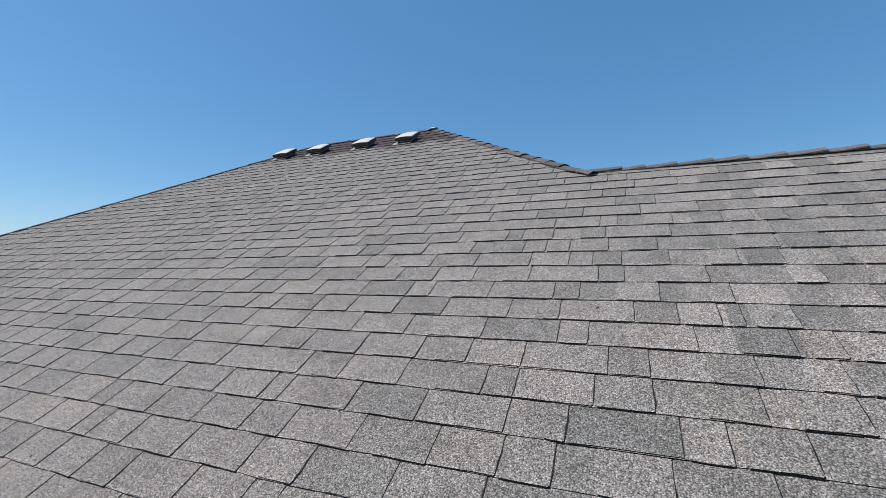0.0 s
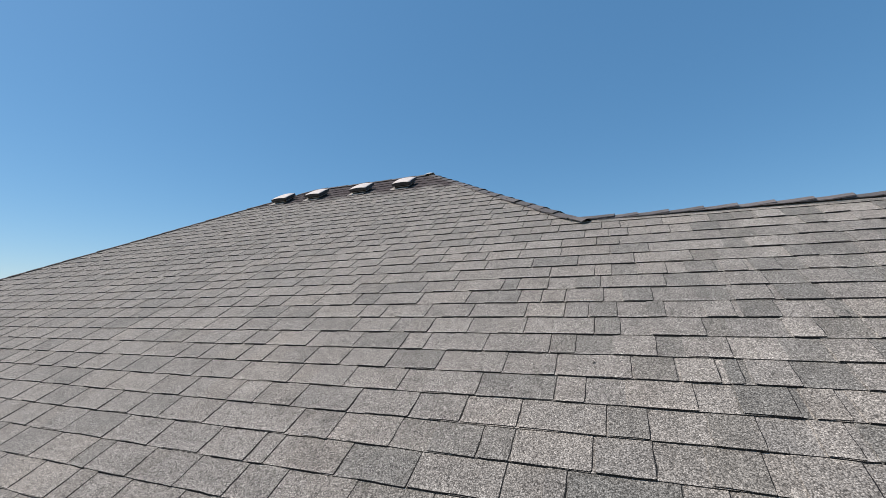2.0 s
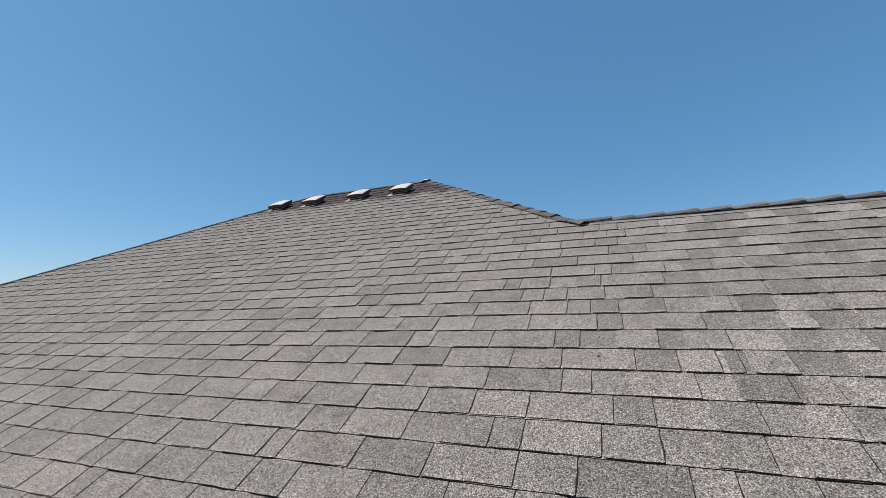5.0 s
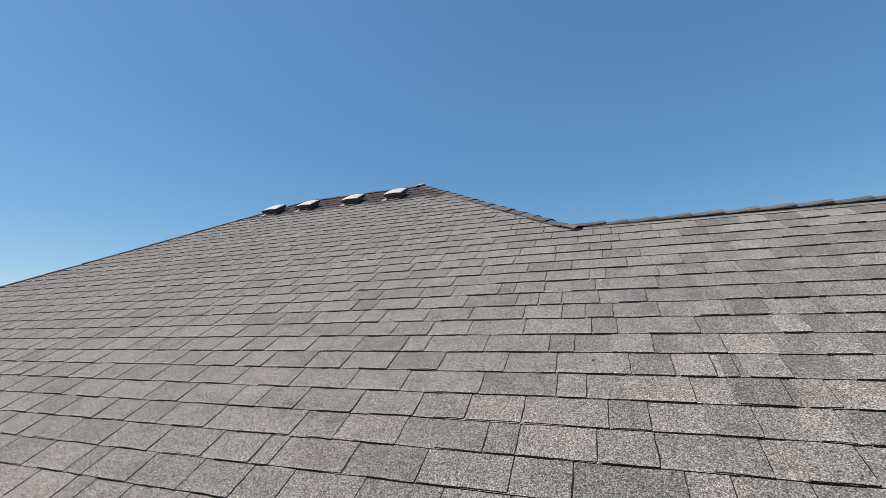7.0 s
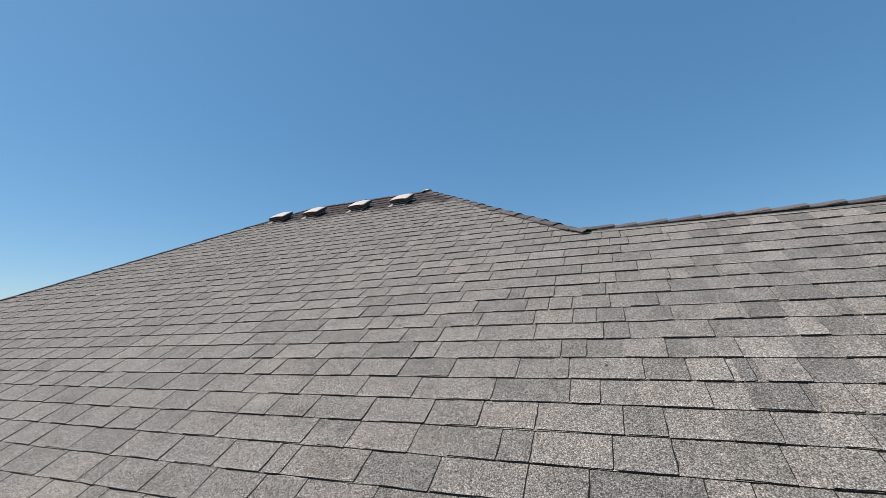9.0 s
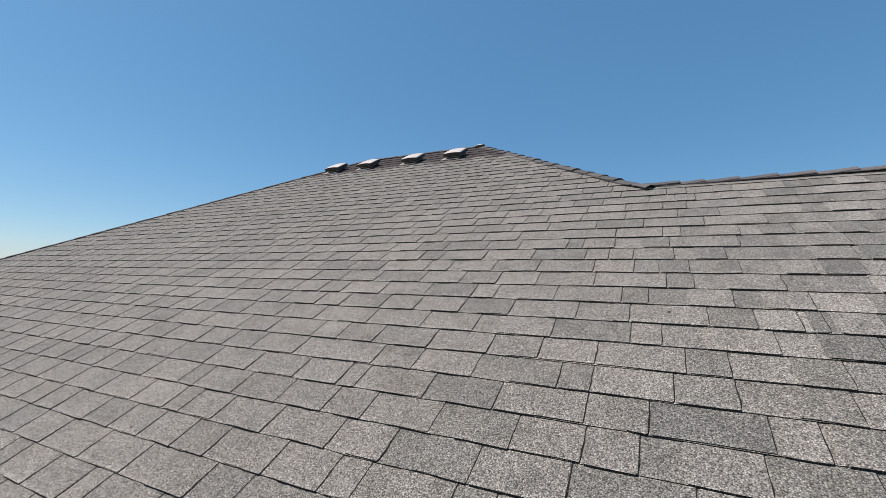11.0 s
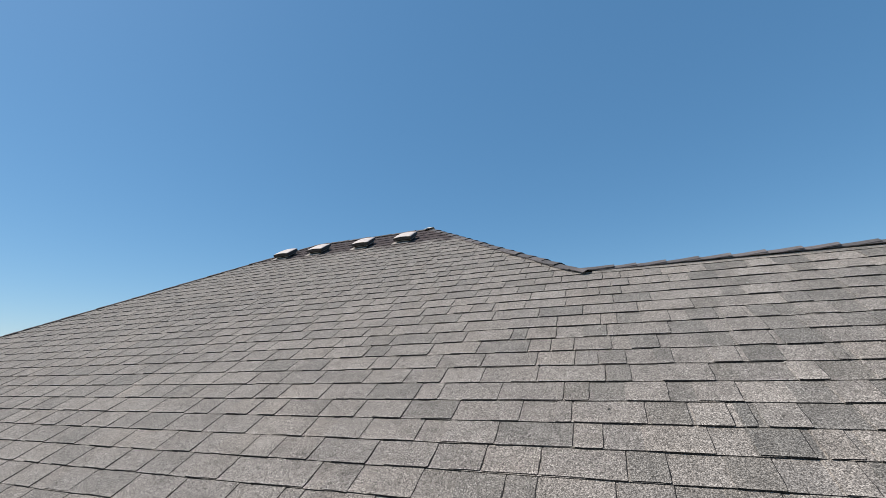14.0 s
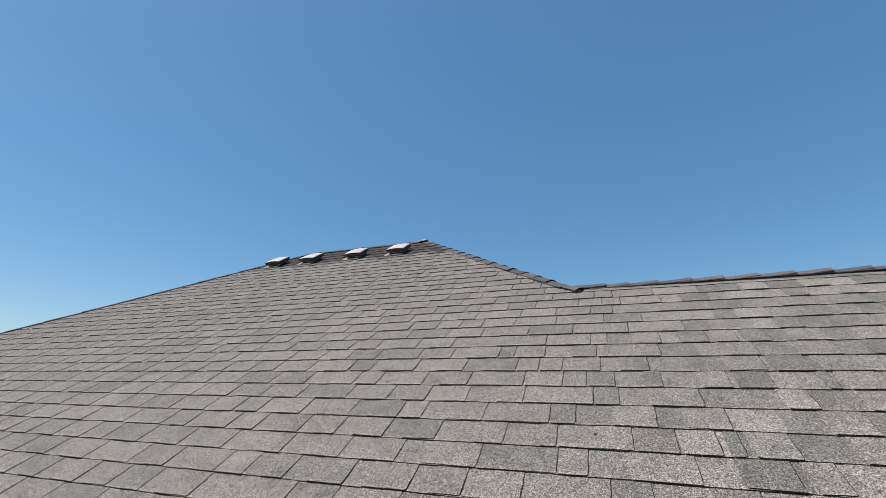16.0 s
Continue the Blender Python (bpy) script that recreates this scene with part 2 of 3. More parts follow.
face([(U_END, Y_WING, Z_EAVE), (U_EAST, Y_WING, Z_EAVE), (U_NOTCH, Y_LOW, Z_LOW), (U_END, Y_LOW, Z_LOW)])
bmesh.ops.remove_doubles(body, verts=body.verts, dist=0.001)
extruded = bmesh.ops.extrude_face_region(body, geom=body.faces[:])
bmesh.ops.translate(body, vec=(0, 0, -0.16), verts=[g for g in extruded["geom"] if isinstance(g, bmesh.types.BMVert)])
roof = new("roof", from_bmesh("roof", body, DECK, FASCIA))
for poly in roof.data.polygons:
    poly.material_index = 0 if poly.normal.z > 0.3 else 1
tagged(roof, "grey laminated asphalt shingle hip roof with a lower wing", "roof", kind="structure")

# ---- walls under the eaves ----
IN = 0.45


def wall(name, x0, y0, x1, y1):
    bm = slab(abs(x1 - x0) + 0.2, abs(y1 - y0) + 0.2, Z_EAVE + 0.03, 0.0, ((x0 + x1) / 2, (y0 + y1) / 2, (Z_EAVE + 0.03) / 2))
    tagged(new(name, from_bmesh(name, bm, STUCCO)), "plain painted house wall under the eaves", "wall", kind="structure")


wall("wall_south", U_WEST + IN, Y_EAVE + IN, U_END - IN, Y_EAVE + IN)
wall("wall_west", U_WEST + IN, Y_EAVE + IN + 0.21, U_WEST + IN, Y_BACK - IN - 0.21)
wall("wall_north", U_WEST + IN, Y_BACK - IN, U_EAST - IN, Y_BACK - IN)
wall("wall_east", U_EAST - IN, Y_WING - IN + 0.21, U_EAST - IN, Y_BACK - IN - 0.21)
wall("wall_wing_north", U_EAST - IN, Y_WING - IN, U_END - IN, Y_WING - IN)
wall("wall_wing_east", U_END - IN, Y_EAVE + IN + 0.21, U_END - IN, Y_WING - IN - 0.21)

gable = bmesh.new()
ends = []
for x in (U_END - IN - 0.1, U_END - IN + 0.1):
    low = Z_EAVE + 0.032
    inset = (low + 0.172 - Z_EAVE) / math.tan(radians(PITCH))
    ends.append([gable.verts.new(c) for c in ((x, Y_EAVE + inset, low), (x, Y_WING - inset, low), (x, Y_LOW, Z_LOW - 0.173))])
gable.faces.new(ends[0])
gable.faces.new(ends[1][::-1])
for i in range(3):
    gable.faces.new((ends[0][i], ends[0][(i + 1) % 3], ends[1][(i + 1) % 3], ends[1][i]))
tagged(new("wall_gable", from_bmesh("wall_gable", gable, STUCCO)), "plain painted gable wall of the wing", "wall", kind="structure")

# ---- shingles ----
RISE, TAIL, TOOTH = 0.0070, 0.0009, 0.0028
# courses where the camera passes nearest: the first cut in metres, then each span in centimetres;
# ":" a cut with relief, "~" a change of granule blend alone, then the blend of the piece that follows (1 dark to 5 light, 0 not told)
COURSES = {
    -10: "-2.13:0 29:0 36:0",
    -9: "-2.18:0 21:0 21:0 19:0 29:0 24:0",
    -8: "-2.56:0 29:0 24:0 11:0 21:0 28:0 30:0 22:0 30:3 27:2",
    -7: "-2.68:0 27:0 28:0 11:0 26:0 26:0 24:0 18:0 28:2 27:3 21:3 14~2 11:3 19:2 21~2",
    -6: "-2.96:0 24:0 29:0 30:0 30:0 29:0 24:0 9:0 31:2 27:3 30:3 11~3 7:1 30:4 13:2 15~2 12:3",
    -5: "-3.42:0 27:0 23:0 24:0 29:0 22:0 21:0 29:0 45:0 20:0 26:2 32:2 11:4 25:3 30:2 14~4 7:3",
    -4: "-3.41:0 27:0 27:0 32:0 32:0 24:0 31:0 16:0 21:0 29:4 27:3 21:4 21:3 29:2 12~4 17:2 13~3 13:4 11:1",
    -3: "-3.73:0 21:0 22:0 25:0 23:0 19:0 27:0 29:0 29:0 34:0 31:4 27:4 34:2 30:4 10~3 14:4 33:1 18:4 12:4",
    -2: "-3.32:0 29:0 36:0 30:0 19:0 28:0 18:0 27:0 21:0 25:2 25:4 17~3 13:3 14~4 7:4 28:2 15:5 15:1 7:4 13~2 16:4",
    -1: "-3.77:0 28:0 30:0 25:0 21:0 25:0 28:0 21:0 17:0 28:3 29:2 27:4 12:3 30:3 29:2 10~2 15:4 16~2 10:4 15~5 17~2 13:4 13~2",
    0: "-3.49:0 28:0 27:0 20:0 28:0 29:0 24:0 26:0 32:0 25:3 21:4 21:3 15~4 13:4 31:2 10~3 12:3 20~2 9~3 19:5 10~2 15:4",
    1: "-2.49:0 24:0 27:0 26:0 33:4 15:4 28:3 25:3 29:4 19:3 11:2 12~3 13:2 7~3 15:4 14:1 13~4 17:2 7:4",
    2: "-2.50:0 23:0 20:0 27:0 29:2 15:4 29:4 30:2 29:3 12:4 12:3 18~4 9:2 13~3 19~2 13:3 18:1 17:3",
    3: "-2.38:0 32:0 25:0 21:0 21:0 29:0 21:4 29:2 9:3 17:4 14~2 13:3 30~2 17~4 10:3 15~2 15:3 16~2",
    4: "-2.72:0 25:0 29:0 26:0 25:0 21:0 29:0 24:3 29~3 29:4 25:4 8~2 13:4 23:2 16:4 13:2 21:4 14~2",
    5: "-3.00:0 25:0 27:0 20:0 27:0 22:0 21:0 29:0 28:4 24:3 30:2 27:3 31:4 28~2 13~4 20~5 10:2 11~2 18:3",
    6: "-2.29:0 23:0 19:0 24:0 29:0 21:4 17:3 16:4 22:4 27:3 29:2 21~4 38~2 11:5 16~3 14:2 15:3",
    7: "-2.39:0 43:0 29:0 28:0 25:4 26:4 32:5 24:3 22:2 13~3 27:3 29~2 16~3 18:3 24:3",
}
BLEND = {1: 0.16, 2: 0.31, 3: 0.52, 4: 0.66, 5: 0.84}
MIDDLE = -0.2                     # beyond it the laid pieces show their other side


def blend_of(mark, rnd):
    if not mark:
        return rnd.choice((0.40, 0.50, 0.54, 0.58, 0.64, 0.68)) + rnd.uniform(-0.05, 0.05)
    return BLEND[mark] + rnd.uniform(-0.05, 0.05)


def course_cuts(k, u0, u1, known, rnd):
    """Cuts of a course from u0 to u1: place, whether it has relief, and the blend of the piece that follows."""
    row = []
    at = 0.0
    for i, word in enumerate(known[k].split() if k in known else ()):
        mark = ":" if ":" in word else "~"
        span, blend = word.split(mark)
        at += float(span) / (100 if i else 1)
        row.append((at, mark == ":", blend_of(int(blend), rnd)))
    if not row:
        row = [(u0 - 0.1 + rnd.uniform(0.0, 0.25), True, blend_of(0, rnd))]
    while row[-1][0] < u1:
        end = row[-1][0]
        if end > MIDDLE:
            row.append((end + rnd.uniform(0.10, 0.18), not row[-1][1] or rnd.random() < 0.25, blend_of(rnd.choice((1, 2, 3, 3, 4, 4, 5)), rnd)))
        else:
            row.append((end + rnd.choice((0.295, 0.27, 0.21, 0.245, 0.285, 0.19, 0.12, 0.225)) + rnd.uniform(-0.012, 0.012), True, blend_of(0, rnd)))
    while row[0][0] > u0:
        row.insert(0, (row[0][0] - rnd.choice((0.295, 0.27, 0.21, 0.245, 0.285, 0.19, 0.225)) + rnd.uniform(-0.012, 0.012), True, blend_of(0, rnd)))
    return row


def split_course(cuts, rnd):
    """Raised tabs and stretches of the lower layer, each (from, to, blend)."""
    tabs, low = [], []
    hard = [i for i, c in enumerate(cuts) if c[1]]
    for p, q in zip(hard, hard[1:]):
        a, b = cuts[p][0], cuts[q][0]
        inner = cuts[p + 1:q]
        if (a + b) / 2 > MIDDLE:
            if inner:
                end, rest = inner[0][0], list(inner)
            else:
                end = b - 0.006 if b < 0.2 else a + (b - a) * rnd.uniform(0.5, 0.72) if b - a > 0.2 else b - 0.022
                rest = [(end, False, cuts[p][2] + rnd.uniform(-0.08, 0.08))] if end < b else []
            tabs.append((a + 0.004, end, cuts[p][2]))
            low.append((a, end, cuts[p][2]))
            stops = [c[0] for c in rest] + [b]
            low += [(stops[i], stops[i + 1], c[2]) for i, c in enumerate(rest)]
        else:
            if inner:
                start = inner[-1][0]
                stops = [a] + [c[0] for c in inner]
                tones = [cuts[p][2]] + [c[2] for c in inner[:-1]]
                low += [(stops[i], stops[i + 1], tone) for i, tone in enumerate(tones)]
                tone = inner[-1][2]
            else:
                start = a if a > -0.75 else a + ((b - a) * rnd.uniform(0.28, 0.48) if b - a > 0.17 else 0.02)
                if start > a:
                    low.append((a, start, cuts[p][2] + rnd.uniform(-0.07, 0.07)))
                tone = cuts[p][2]
            tabs.append((start + (0.004 if a > -0.75 else 0.0), b - (0.006 if a > -0.75 else 0.004), tone))
            low.append((start, b, tone))
    return tabs, low


def tab_shape(left, right, rnd):
    """One raised tab with ragged cuts: butt at v 0, the rest under the next course; left and right give u at both."""
    cut = rnd.choice((0.002, 0.003, 0.0045))
    j = [rnd.uniform(-0.0026, 0.0026) for _ in range(2)]
    lift = rnd.uniform(0.0, 0.0016)
    end = COURSE + 0.012
    t0, t1 = RISE + TOOTH + lift, TAIL + TOOTH * 0.62

    def thick(y):
        return t0 + (t1 - t0) * max(y, 0.0) / end

    tops, leans = [], []
    for i, f in enumerate((0.0, 0.33, 0.67, 1.0)):      # along the butt
        inner = i in (1, 2)
        x = left[0] + cut + (right[0] - left[0] - 2 * cut) * (f + (rnd.uniform(-0.1, 0.1) if inner else 0))
        y = j[0] + (j[1] - j[0]) * f + (rnd.uniform(-0.0018, 0.0018) if inner else 0)
        tops.append((x, y, t0 + (rnd.uniform(-0.0006, 0.0006) if inner else 0)))
        leans.append((0.0, rnd.uniform(-0.003, -0.001)))
    for g in (cut / end, 0.3, 0.52, 0.76, 1.0):         # up the right-hand cut
        ragged = rnd.uniform(-0.0016, 0.0016) if 0.1 < g < 0.99 else 0
        y = j[1] * (1 - g) + end * g
        tops.append((right[0] + (right[1] - right[0]) * g + ragged, y, thick(y)))
        # wide dark slant stands in for the shadow line beside the tab
        leans.append((rnd.uniform(0.0055, 0.0080), 0.0))
    for g in (1.0, 0.7, 0.4, cut / end):                # down the left-hand cut
        ragged = rnd.uniform(-0.0016, 0.0016) if 0.1 < g < 0.99 else 0
        y = j[0] * (1 - g) + end * g
        tops.append((left[0] + (left[1] - left[0]) * g + ragged, y, thick(y)))
        leans.append((rnd.uniform(-0.0042, -0.0018), 0.0))
    n = len(tops)
    verts = tops + [(x + a, y + b, max(-0.0005, z - TOOTH - 0.0018) if y > 0.01 else -0.0005) for (x, y, z), (a, b) in zip(tops, leans)]
    faces = [tuple(range(n))] + [(i, i + n, (i + 1) % n + n, (i + 1) % n) for i in range(n) if i != 8]
    return verts, faces, [0] + [1] * 8 + [0] * 4     # sunlight on the left-hand cut put into its colour: granules, not dark asphalt


def base_shape(low, lo, hi, rnd):
    """The lower layer of one course, a long strip with a slightly uneven butt; lo and hi give its ends at butt and top."""
    verts, faces, index, tones = [], [], [], []
    stops = []
    for a, b, tone in low:
        steps = max(1, round((b - a) / 0.2))
        stops += [(a + (b - a) * i / steps, tone) for i in range(steps)]
    stops.append((low[-1][1], low[-1][2]))
    for i, (x, tone) in enumerate(stops):
        a, b = min(max(x, lo[0]), hi[0]), min(max(x, lo[1]), hi[1])
        wave = rnd.uniform(-0.0024, 0.0024)
        verts += [(a, wave - 0.002, -0.004), (a, wave, RISE + rnd.uniform(-0.0012, 0.0012)), (b, COURSE + 0.012, TAIL)]
        if i:
            p, q = 3 * i - 3, 3 * i
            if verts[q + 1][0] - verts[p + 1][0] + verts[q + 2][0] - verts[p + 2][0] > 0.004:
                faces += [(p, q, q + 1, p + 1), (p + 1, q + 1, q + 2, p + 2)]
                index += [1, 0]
                tones += [stops[i - 1][1]] * 2
    return verts, faces, index, tones


def toned(me, tones):
    me.attributes.new("blend", "FLOAT", "FACE").data.foreach_set("value", tones)
    return me


shared = {}


def near_tab(k, left, right, tone, rnd):
    """A tab object on the shared mesh of its width; the object's colour carries its granule blend."""
    width = round((right - left) / 0.01)
    key = (width, rnd.randrange(3))
    if key not in shared:
        w = width * 0.01
        verts, faces, index = tab_shape((-w / 2, -w / 2), (w / 2, w / 2), random.Random(str(key)))
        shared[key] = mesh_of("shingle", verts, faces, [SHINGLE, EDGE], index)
    ob = part("shingle", shared[key], roof, ROOF @ pose((left + right) / 2, k * COURSE, 0, 0, 0, rnd.uniform(-0.25, 0.25)))
    ob.color = (tone, tone, tone, 1)
    return ob


def lay(matrix, first, last, lo, hi, known, rnd, near=None, single=False):
    """Courses first..last on a slope; lo(v) and hi(v) bound it. Far tabs and strips join into one mesh."""
    V, F, I, T = [], [], [], []

    def add(verts, faces, index, tones, k):
        n = len(V)
        V.extend((x, y + k * COURSE, z) for x, y, z in verts)
        F.extend(tuple(i + n for i in f) for f in faces)
        I.extend(index)
        T.extend(tones)

    for k in range(first, last + 1):
        v0, v1 = k * COURSE, (k + 1) * COURSE + 0.012
        ends0, ends1 = (lo(v0), lo(v1)), (hi(v0), hi(v1))
        if ends1[0] - ends0[0] < 0.05:
            continue
        tabs, low = split_course(course_cuts(k, min(ends0) - 0.3, max(ends1) + 0.5, known, rnd), rnd)
        strip = base_shape(low, ends0, ends1, rnd)
        if single:
            me = toned(mesh_of("shingle_course", strip[0], strip[1], [FIELD, EDGE], strip[2]), strip[3])
            part("shingle_course", me, roof, matrix @ pose(0, k * COURSE, 0))
        else:
            add(*strip, k)
        for left, right, tone in tabs:
            if near and near(k, left, right):
                near_tab(k, left, right, tone, rnd)
                continue
            l2 = (max(left, ends0[0]), max(left, ends0[1]))
            r2 = (min(right, ends1[0]), min(right, ends1[1]))
            if min(r2[0] - l2[0], r2[1] - l2[1]) > 0.025:
                verts, faces, index = tab_shape(l2, r2, rnd)
                add(verts, faces, index, [tone] * len(faces), k)
    me = toned(mesh_of("shingle_field", V, F, [FIELD, EDGE], I), T)
    tagged(part("shingle_field", me, roof, matrix), "rows of overlapping grey shingle tabs", kind="stuff")


def left_hip(v):
    return U_LEFT - (V_TOP - v) / LONG_HIP


def right_side(v):
    return U_RIGHT + (V_TOP - v) / HIP if v > V_LOW else U_END


LAST = int(V_TOP / COURSE) - 1
lay(ROOF, EAVE, LAST, left_hip, right_side, COURSES, random.Random(5),
    near=lambda k, a, b: -10 <= k <= 5 and a > -2.7 - 0.03 * k and b < 1.75, single=True)

# the slopes that face away
BACK = Matrix.Translation((0, 2 * Y_TOP, 0)) @ Matrix.Rotation(math.pi, 4, "Z") @ ROOF
lay(BACK, EAVE, LAST, lambda v: -U_RIGHT - (V_TOP - v) / HIP, lambda v: -U_LEFT + (V_TOP - v) / LONG_HIP, {}, random.Random(6))
WEST_PITCH = math.atan(SINE * LONG_HIP)
WEST_TOP, WEST_EAVE = (V_TOP * SINE) / math.sin(WEST_PITCH), (V_EAVE * SINE) / math.sin(WEST_PITCH)
WEST = Matrix.Translation((U_LEFT - WEST_TOP * math.cos(WEST_PITCH), Y_TOP, 0)) @ Matrix.Rotation(-math.pi / 2, 4, "Z") @ pose(0, 0, BASE_Z, math.degrees(WEST_PITCH), 0, 0)
SPREAD = math.sin(WEST_PITCH) * COSINE / SINE
lay(WEST, math.ceil(WEST_EAVE / COURSE), int(WEST_TOP / COURSE) - 1, lambda v: -(WEST_TOP - v) * SPREAD, lambda v: (WEST_TOP - v) * SPREAD, {}, random.Random(7))
EAST = Matrix.Translation((U_EAST + Y_EAVE, Y_TOP, 0)) @ Matrix.Rotation(math.pi / 2, 4, "Z") @ ROOF
lay(EAST, EAVE, LAST, lambda v: max(-(V_TOP - v) / HIP, (Y_LOW - Y_TOP) + max(0.0, (V_LOW - v)) * COSINE), lambda v: (V_TOP - v) / HIP, {}, random.Random(8))
WING = Matrix.Translation((0, 2 * Y_LOW, 0)) @ Matrix.Rotation(math.pi, 4, "Z") @ ROOF
lay(WING, EAVE, int(V_LOW / COURSE) - 1, lambda v: -U_END, lambda v: -U_NOTCH - (V_LOW - v) * COSINE, {}, random.Random(9))

# ---- ridge and hip caps ----


def cap_mesh(name, length, half, fold, rnd, butt=0.027, tail=0.003, worn=0, curl=0.45):
    """A folded cap shingle along +x, butt at x = length, over a ridge whose two sides drop by fold degrees."""
    prof = [-half, -half * 0.55, -0.028, -0.010, 0.010, 0.028, half * 0.55, half]
    edge = 1.7 if worn else 1.0
    drop = math.tan(radians(fold))
    verts, faces, index = [], [], []
    stations = [(0.0, tail, 0.85, 0.005), (length * 0.55, (tail + butt) * 0.47, 0.8, 0.006), (length, butt, curl, butt * (0.42 if not worn else 0.2))]
    m = len(prof)
    for s, (x, up, hug, t) in enumerate(stations):
        for top in (1, 0):
            for y in prof:
                soft = math.sqrt(y * y + 0.016 ** 2) - 0.007
                flare = 0.003 * (abs(y) / half) ** 2 * rnd.uniform(0.2, 1.0)
                verts.append((x + (rnd.uniform(-0.003, 0.003) if s == 2 else 0), y + rnd.uniform(-0.001, 0.001), -soft * drop + up * (1 - hug * (abs(y) / half) ** 1.4) + flare + t * edge * top))
    w = 2 * m
    for s in (0, 1):
        for i in range(m - 1):
            a = s * w + i
            faces.append((a, a + w, a + w + 1, a + 1))
            index.append(0)
            b = a + m
            faces.append((b + 1, b + w + 1, b + w, b))
            index.append(1)
        for i in (0, m - 1):
            a = s * w + i
            faces.append((a, a + m, a + w + m, a + w))
            index.append(worn)
    for i in range(m - 1):
        a = 2 * w + i
        faces.append((a, a + m, a + m + 1, a + 1))
        index.append(1)
        a = i
        faces.append((a + 1, a + m + 1, a + m, a))
        index.append(1)
    return mesh_of(name, verts, faces, [CAP, EDGE], index)


def cap_run(label, start, finish, exposure, half, fold, seed, group, butt=0.024, tail=0.007, worn=0, curl=0.45, swell=0.0, bend=0.0, lead=0.0):
    """Caps from the high or starting end to finish; every butt points to finish. The row rises by swell towards
    its end, the first cap bridges the notch, raised by lead and tipped level, and the last cap is bent up by bend degrees."""
    rnd = random.Random(seed)
    start, finish = Vector(start), Vector(finish)
    ahead = (finish - start).normalized()
    side = Vector((0, 0, 1)).cross(ahead).normalized()
    up = ahead.cross(side)
    axes = Matrix((ahead, side, up)).transposed().to_4x4()
    run = new("cap_row")
    run.location = start
    tagged(run, label, "ridge cap", group)
    meshes = [cap_mesh("cap_shingle", exposure + 0.075, half, fold, rnd, butt, tail, worn, curl) for _ in range(5)]
    count = int((finish - start).length / exposure)
    for i in range(count):
        rise = swell * (i / max(1, count - 1)) ** 2 + lead * (i == 0)
        jitter = Matrix.Translation((exposure * i + rnd.uniform(-0.008, 0.008), rnd.uniform(-0.005, 0.005), rise + rnd.uniform(-0.001, 0.002)))
        tilt = Matrix.Rotation(radians(rnd.uniform(-1.2, 1.2)), 4, "Z") @ Matrix.Rotation(radians(rnd.uniform(-0.3, 0.6)), 4, "Y")
        shape = rnd.choice(meshes)
        if lead and i == 0:
            shape = cap_mesh("cap_shingle", exposure + 0.11, half, fold, rnd, butt, tail, worn, curl)
            tilt = tilt @ Matrix.Rotation(0.75 * lead / exposure, 4, "Y")
        if bend and i == count - 1:
            shape = cap_mesh("cap_shingle", exposure + 0.03, half * 0.8, fold, rnd, 0.011, tail, 0, 1.3)
            tilt = tilt @ Matrix.Rotation(radians(-bend), 4, "Y")
        part("cap_shingle", shape, run, axes @ jitter @ tilt)
    return run


HIP_FOLD = math.degrees(math.atan(math.tan(radians(PITCH)) * math.sqrt(0.5) / math.sqrt(1 + (math.tan(radians(PITCH)) ** 2) / 2)))
TOP_L, TOP_R = world_at(U_LEFT, V_TOP), world_at(U_RIGHT, V_TOP)
NOTCH = world_at(U_NOTCH, V_LOW)
cap_run("dark grey folded cap shingles along the lower wing ridge", NOTCH + Vector((-0.05, 0, 0.006)), world_at(U_END + 0.02, V_LOW, 0.030), 0.199, 0.050, PITCH, 21, "cap rows", 0.019, 0.004, 0, 0.3, lead=0.014)
cap_run("dark grey folded cap shingles stepping down the hip to the wing", TOP_R + (NOTCH - TOP_R).normalized() * 0.02, NOTCH + (NOTCH - TOP_R).normalized() * 0.12, 0.192, 0.064, HIP_FOLD, 22, "cap rows", 0.016, 0.004, 0, 0.3, 0.011, 3.5)
cap_run("dark grey folded cap shingles down the long hip", TOP_L.lerp(world_at(left_hip(V_EAVE), V_EAVE), 0.004), world_at(left_hip(V_EAVE), V_EAVE), 0.1915, 0.048, HIP_FOLD, 23, "cap rows", 0.017, 0.005, 1)
cap_run("short run of dark cap shingles along the main ridge", TOP_L + Vector((-0.05, 0, 0)), TOP_R + Vector((0.03, 0, 0)), 0.19, 0.060, PITCH, 24, "cap rows", 0.016, 0.005, 1, 0.3)

# pale weathered cap end, curled up where ridge and hip meet
flap = bmesh.new()
rows_of = []
for i in range(9):
    f = i / 8
    x = 0.125 * f
    z = 0.002 + 0.004 * math.sin(5 * f)
    half = 0.060 - 0.012 * f + 0.004 * math.sin(9 * f)
    rows_of.append([[flap.verts.new((x + 0.006 * (j == 1), half * (j - 1), z - 0.55 * half * (j != 1) * (1 - 0.3 * f) - 0.005 * (layer == 0))) for j in range(3)] for layer in (1, 0)])
for p, q in zip(rows_of, rows_of[1:]):
    for j in (0, 1):
        flap.faces.new((p[0][j], q[0][j], q[0][j + 1], p[0][j + 1]))
        flap.faces.new((p[1][j + 1], q[1][j + 1], q[1][j], p[1][j]))
    for j in (0, 2):
        flap.faces.new((p[0][j], p[1][j], q[1][j], q[0][j]))
for end in (rows_of[0], rows_of[-1]):
    for j in (0, 1):
        flap.faces.new((end[0][j], end[0][j + 1], end[1][j + 1], end[1][j]))
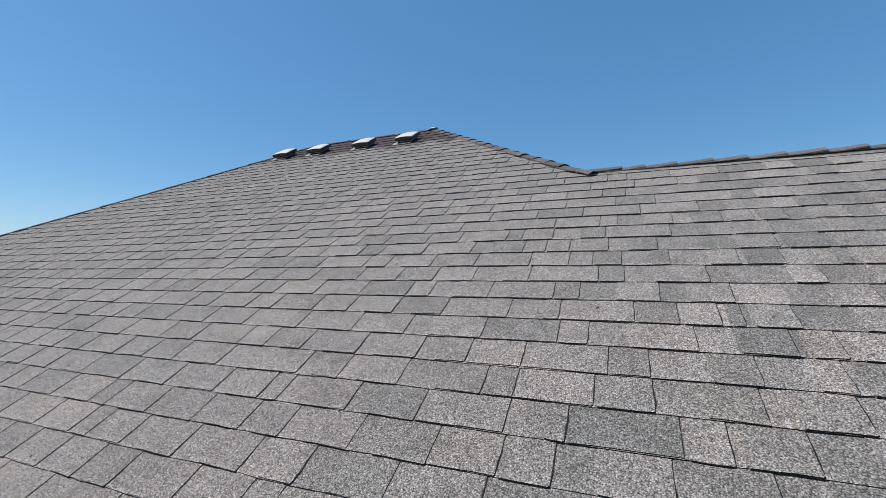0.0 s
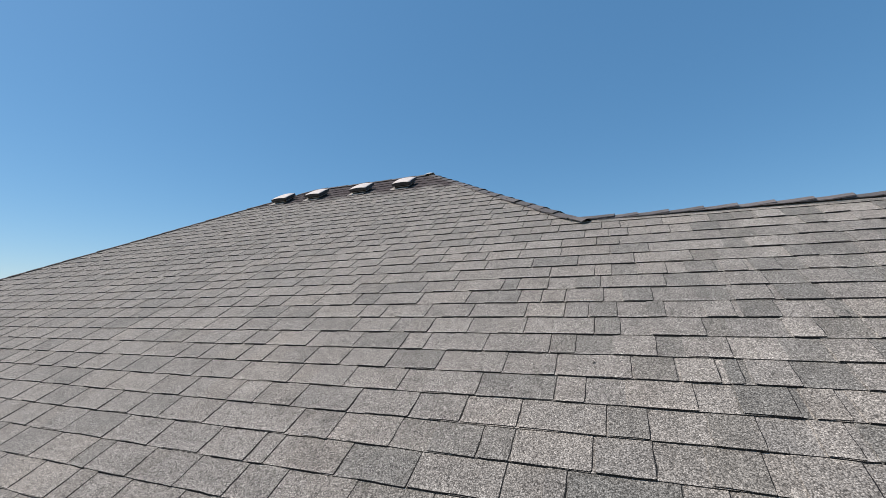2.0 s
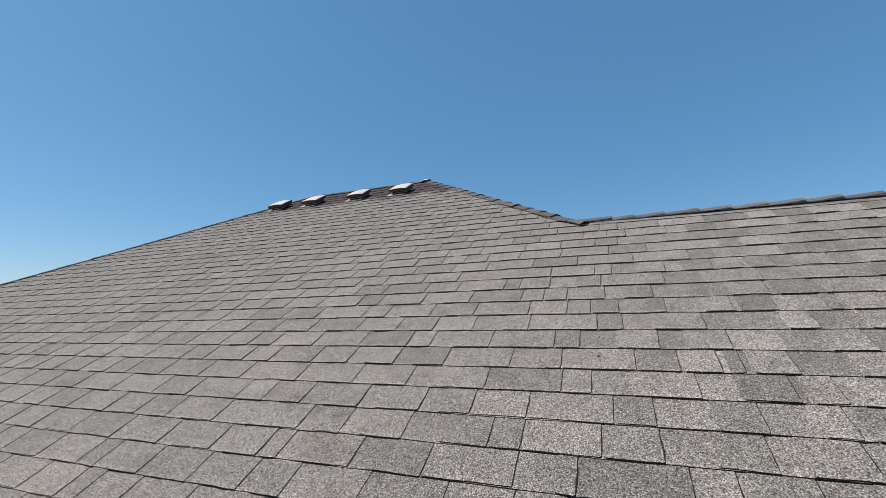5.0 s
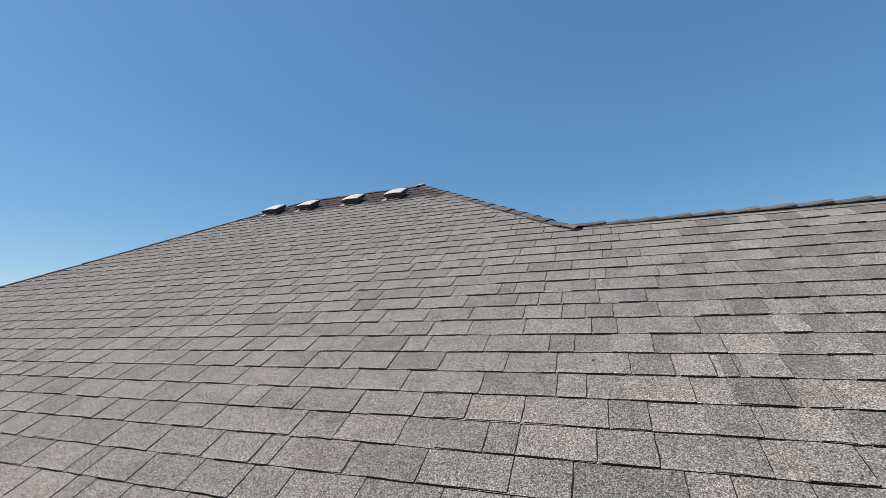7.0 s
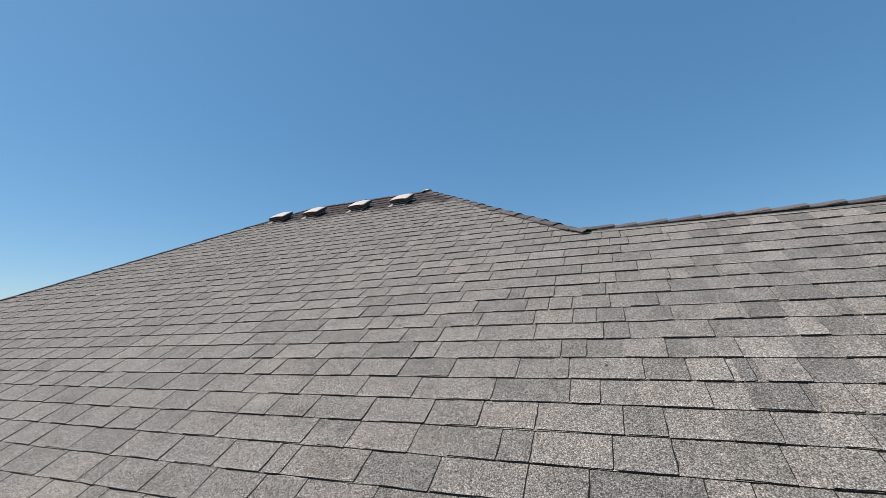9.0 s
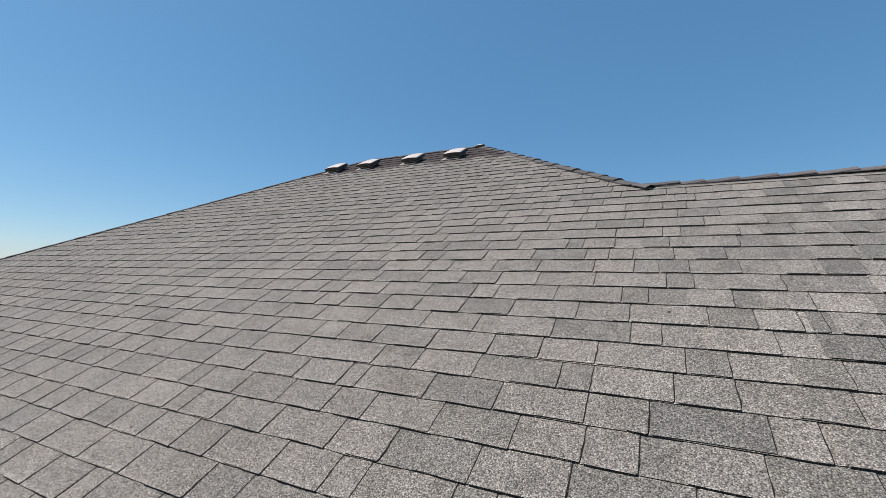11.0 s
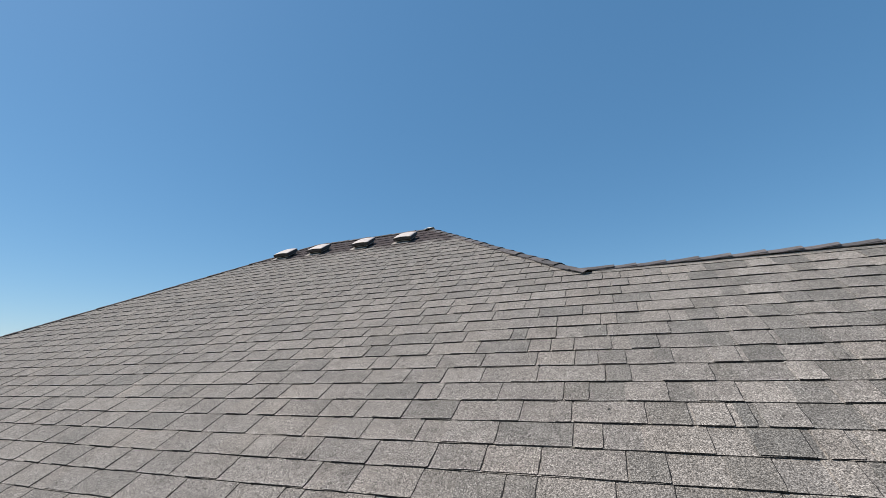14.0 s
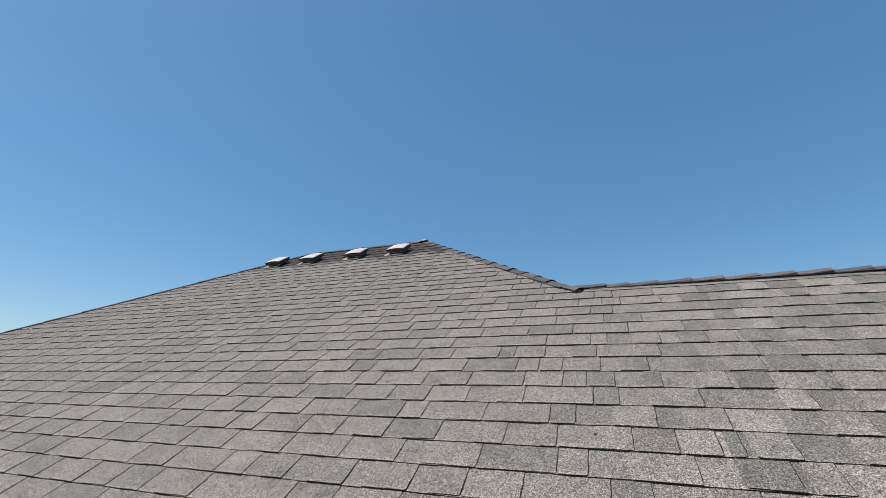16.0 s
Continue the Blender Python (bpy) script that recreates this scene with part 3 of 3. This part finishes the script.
cap_end = new("cap_end", from_bmesh("cap_end", flap, PALE))
cap_end.matrix_world = Matrix.Translation(TOP_R + Vector((-0.098, -0.014, 0.022))) @ pose(0, 0, 0, 0, 0, -8)
tagged(cap_end, "pale weathered cap shingle end curled up at the hip junction", "ridge cap")

# ---- vents ----


def roof_vent():
    """A low box vent: flange, throat with a screen, and a domed hood with a turned-down lip."""
    vent = new("roof_vent")
    tagged(vent, "low weathered metal box vent with a pale domed hood", "roof vent", "vents under the main ridge")
    part("flange", from_bmesh("flange", slab(0.255, 0.255, 0.004, 0.0015, (-0.035, -0.03, 0.0135)), FLANGE), vent)
    part("throat", from_bmesh("throat", slab(0.212, 0.197, 0.050, 0.008, (0, 0.005, 0.040)), DARK), vent, label="dark screened throat under the hood")
    part("collar", from_bmesh("collar", slab(0.232, 0.218, 0.007, 0.002, (-0.004, 0.002, 0.033)), FLANGE), vent, label="pale rim of the throat")
    hood = bmesh.new()
    n, w, d = 9, 0.256, 0.242
    grid = []
    for layer in (1, 0):
        for i in range(n):
            for j in range(n):
                x, y = (i / (n - 1) - 0.5), (j / (n - 1) - 0.5)
                dome = 0.011 * (1 - (2 * x) ** 2) + 0.004 * (1 - (2 * y) ** 2)
                z = 0.084 + dome - (0.0 if layer else 0.004)
                grid.append(hood.verts.new((x * w, y * d, z)))
    def at(layer, i, j):
        return grid[layer * n * n + i * n + j]
    for i in range(n - 1):
        for j in range(n - 1):
            hood.faces.new((at(0, i, j), at(0, i + 1, j), at(0, i + 1, j + 1), at(0, i, j + 1)))
            hood.faces.new((at(1, i, j + 1), at(1, i + 1, j + 1), at(1, i + 1, j), at(1, i, j)))
    rim = [(i, 0) for i in range(n)] + [(n - 1, j) for j in range(1, n)] + [(i, n - 1) for i in range(n - 2, -1, -1)] + [(0, j) for j in range(n - 2, 0, -1)]
    for (a, b), (c, e) in zip(rim, rim[1:] + rim[:1]):
        hood.faces.new((at(0, a, b), at(1, a, b), at(1, c, e), at(0, c, e)))
    for f in hood.faces:
        f.smooth = True
    part("hood", from_bmesh("hood", hood, VENT), vent, label="pale sun-bleached hood")
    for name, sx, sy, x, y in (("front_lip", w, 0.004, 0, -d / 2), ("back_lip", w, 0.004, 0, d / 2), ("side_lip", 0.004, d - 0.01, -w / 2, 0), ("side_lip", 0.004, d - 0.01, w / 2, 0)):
        part(name, from_bmesh(name, slab(sx, sy, 0.036, 0.0012, (x, y, 0.0672)), SKIRT), vent, label="metal skirt of the hood, its shade painted in as dark brown")
    return vent


VENT_V = 3.402
first = roof_vent()
first.matrix_basis = ROOF @ pose(-2.529, VENT_V, 0.0)
for u, turn in ((-3.183, 1.5), (-3.935, -1.0), (-4.542, 2.0)):
    copy_thing(first, ROOF @ pose(u, VENT_V, 0.0, 0, 0, turn))

# ---- flecks lying on the shingles ----


def fleck(name, label, category, u, v, size, material, seed):
    bm = bmesh.new()
    bmesh.ops.create_icosphere(bm, subdivisions=2, radius=1.0)
    for vert in bm.verts:
        c = vert.co * (1 + 0.45 * noise.noise(vert.co * 1.6 + Vector((seed, 0, 0))))
        vert.co = Vector((c.x * size, c.y * size * 0.6, max(c.z, -0.3) * size * 0.3))
    ob = new(name, from_bmesh(name, bm, material))
    ob.matrix_world = ROOF @ pose(u, v, 0.0085 + size * 0.08, 0, 0, seed * 37)
    return tagged(ob, label, category, "flecks on the roof")


fleck("debris", "small dark chip of debris on a shingle tab", "debris", -0.09, -0.20, 0.0065, EDGE, 1)
fleck("debris", "small dark chip of debris on a shingle tab", "debris", -2.05, -1.26, 0.006, EDGE, 2)
for i, (u, v) in enumerate(((-1.233, 1.282), (0.727, 1.022), (-5.111, 2.217))):
    fleck("dropping", "dried pale dropping stuck to the shingles", "dropping", u, v, 0.006 + 0.003 * (i == 2), PALE, i + 3)
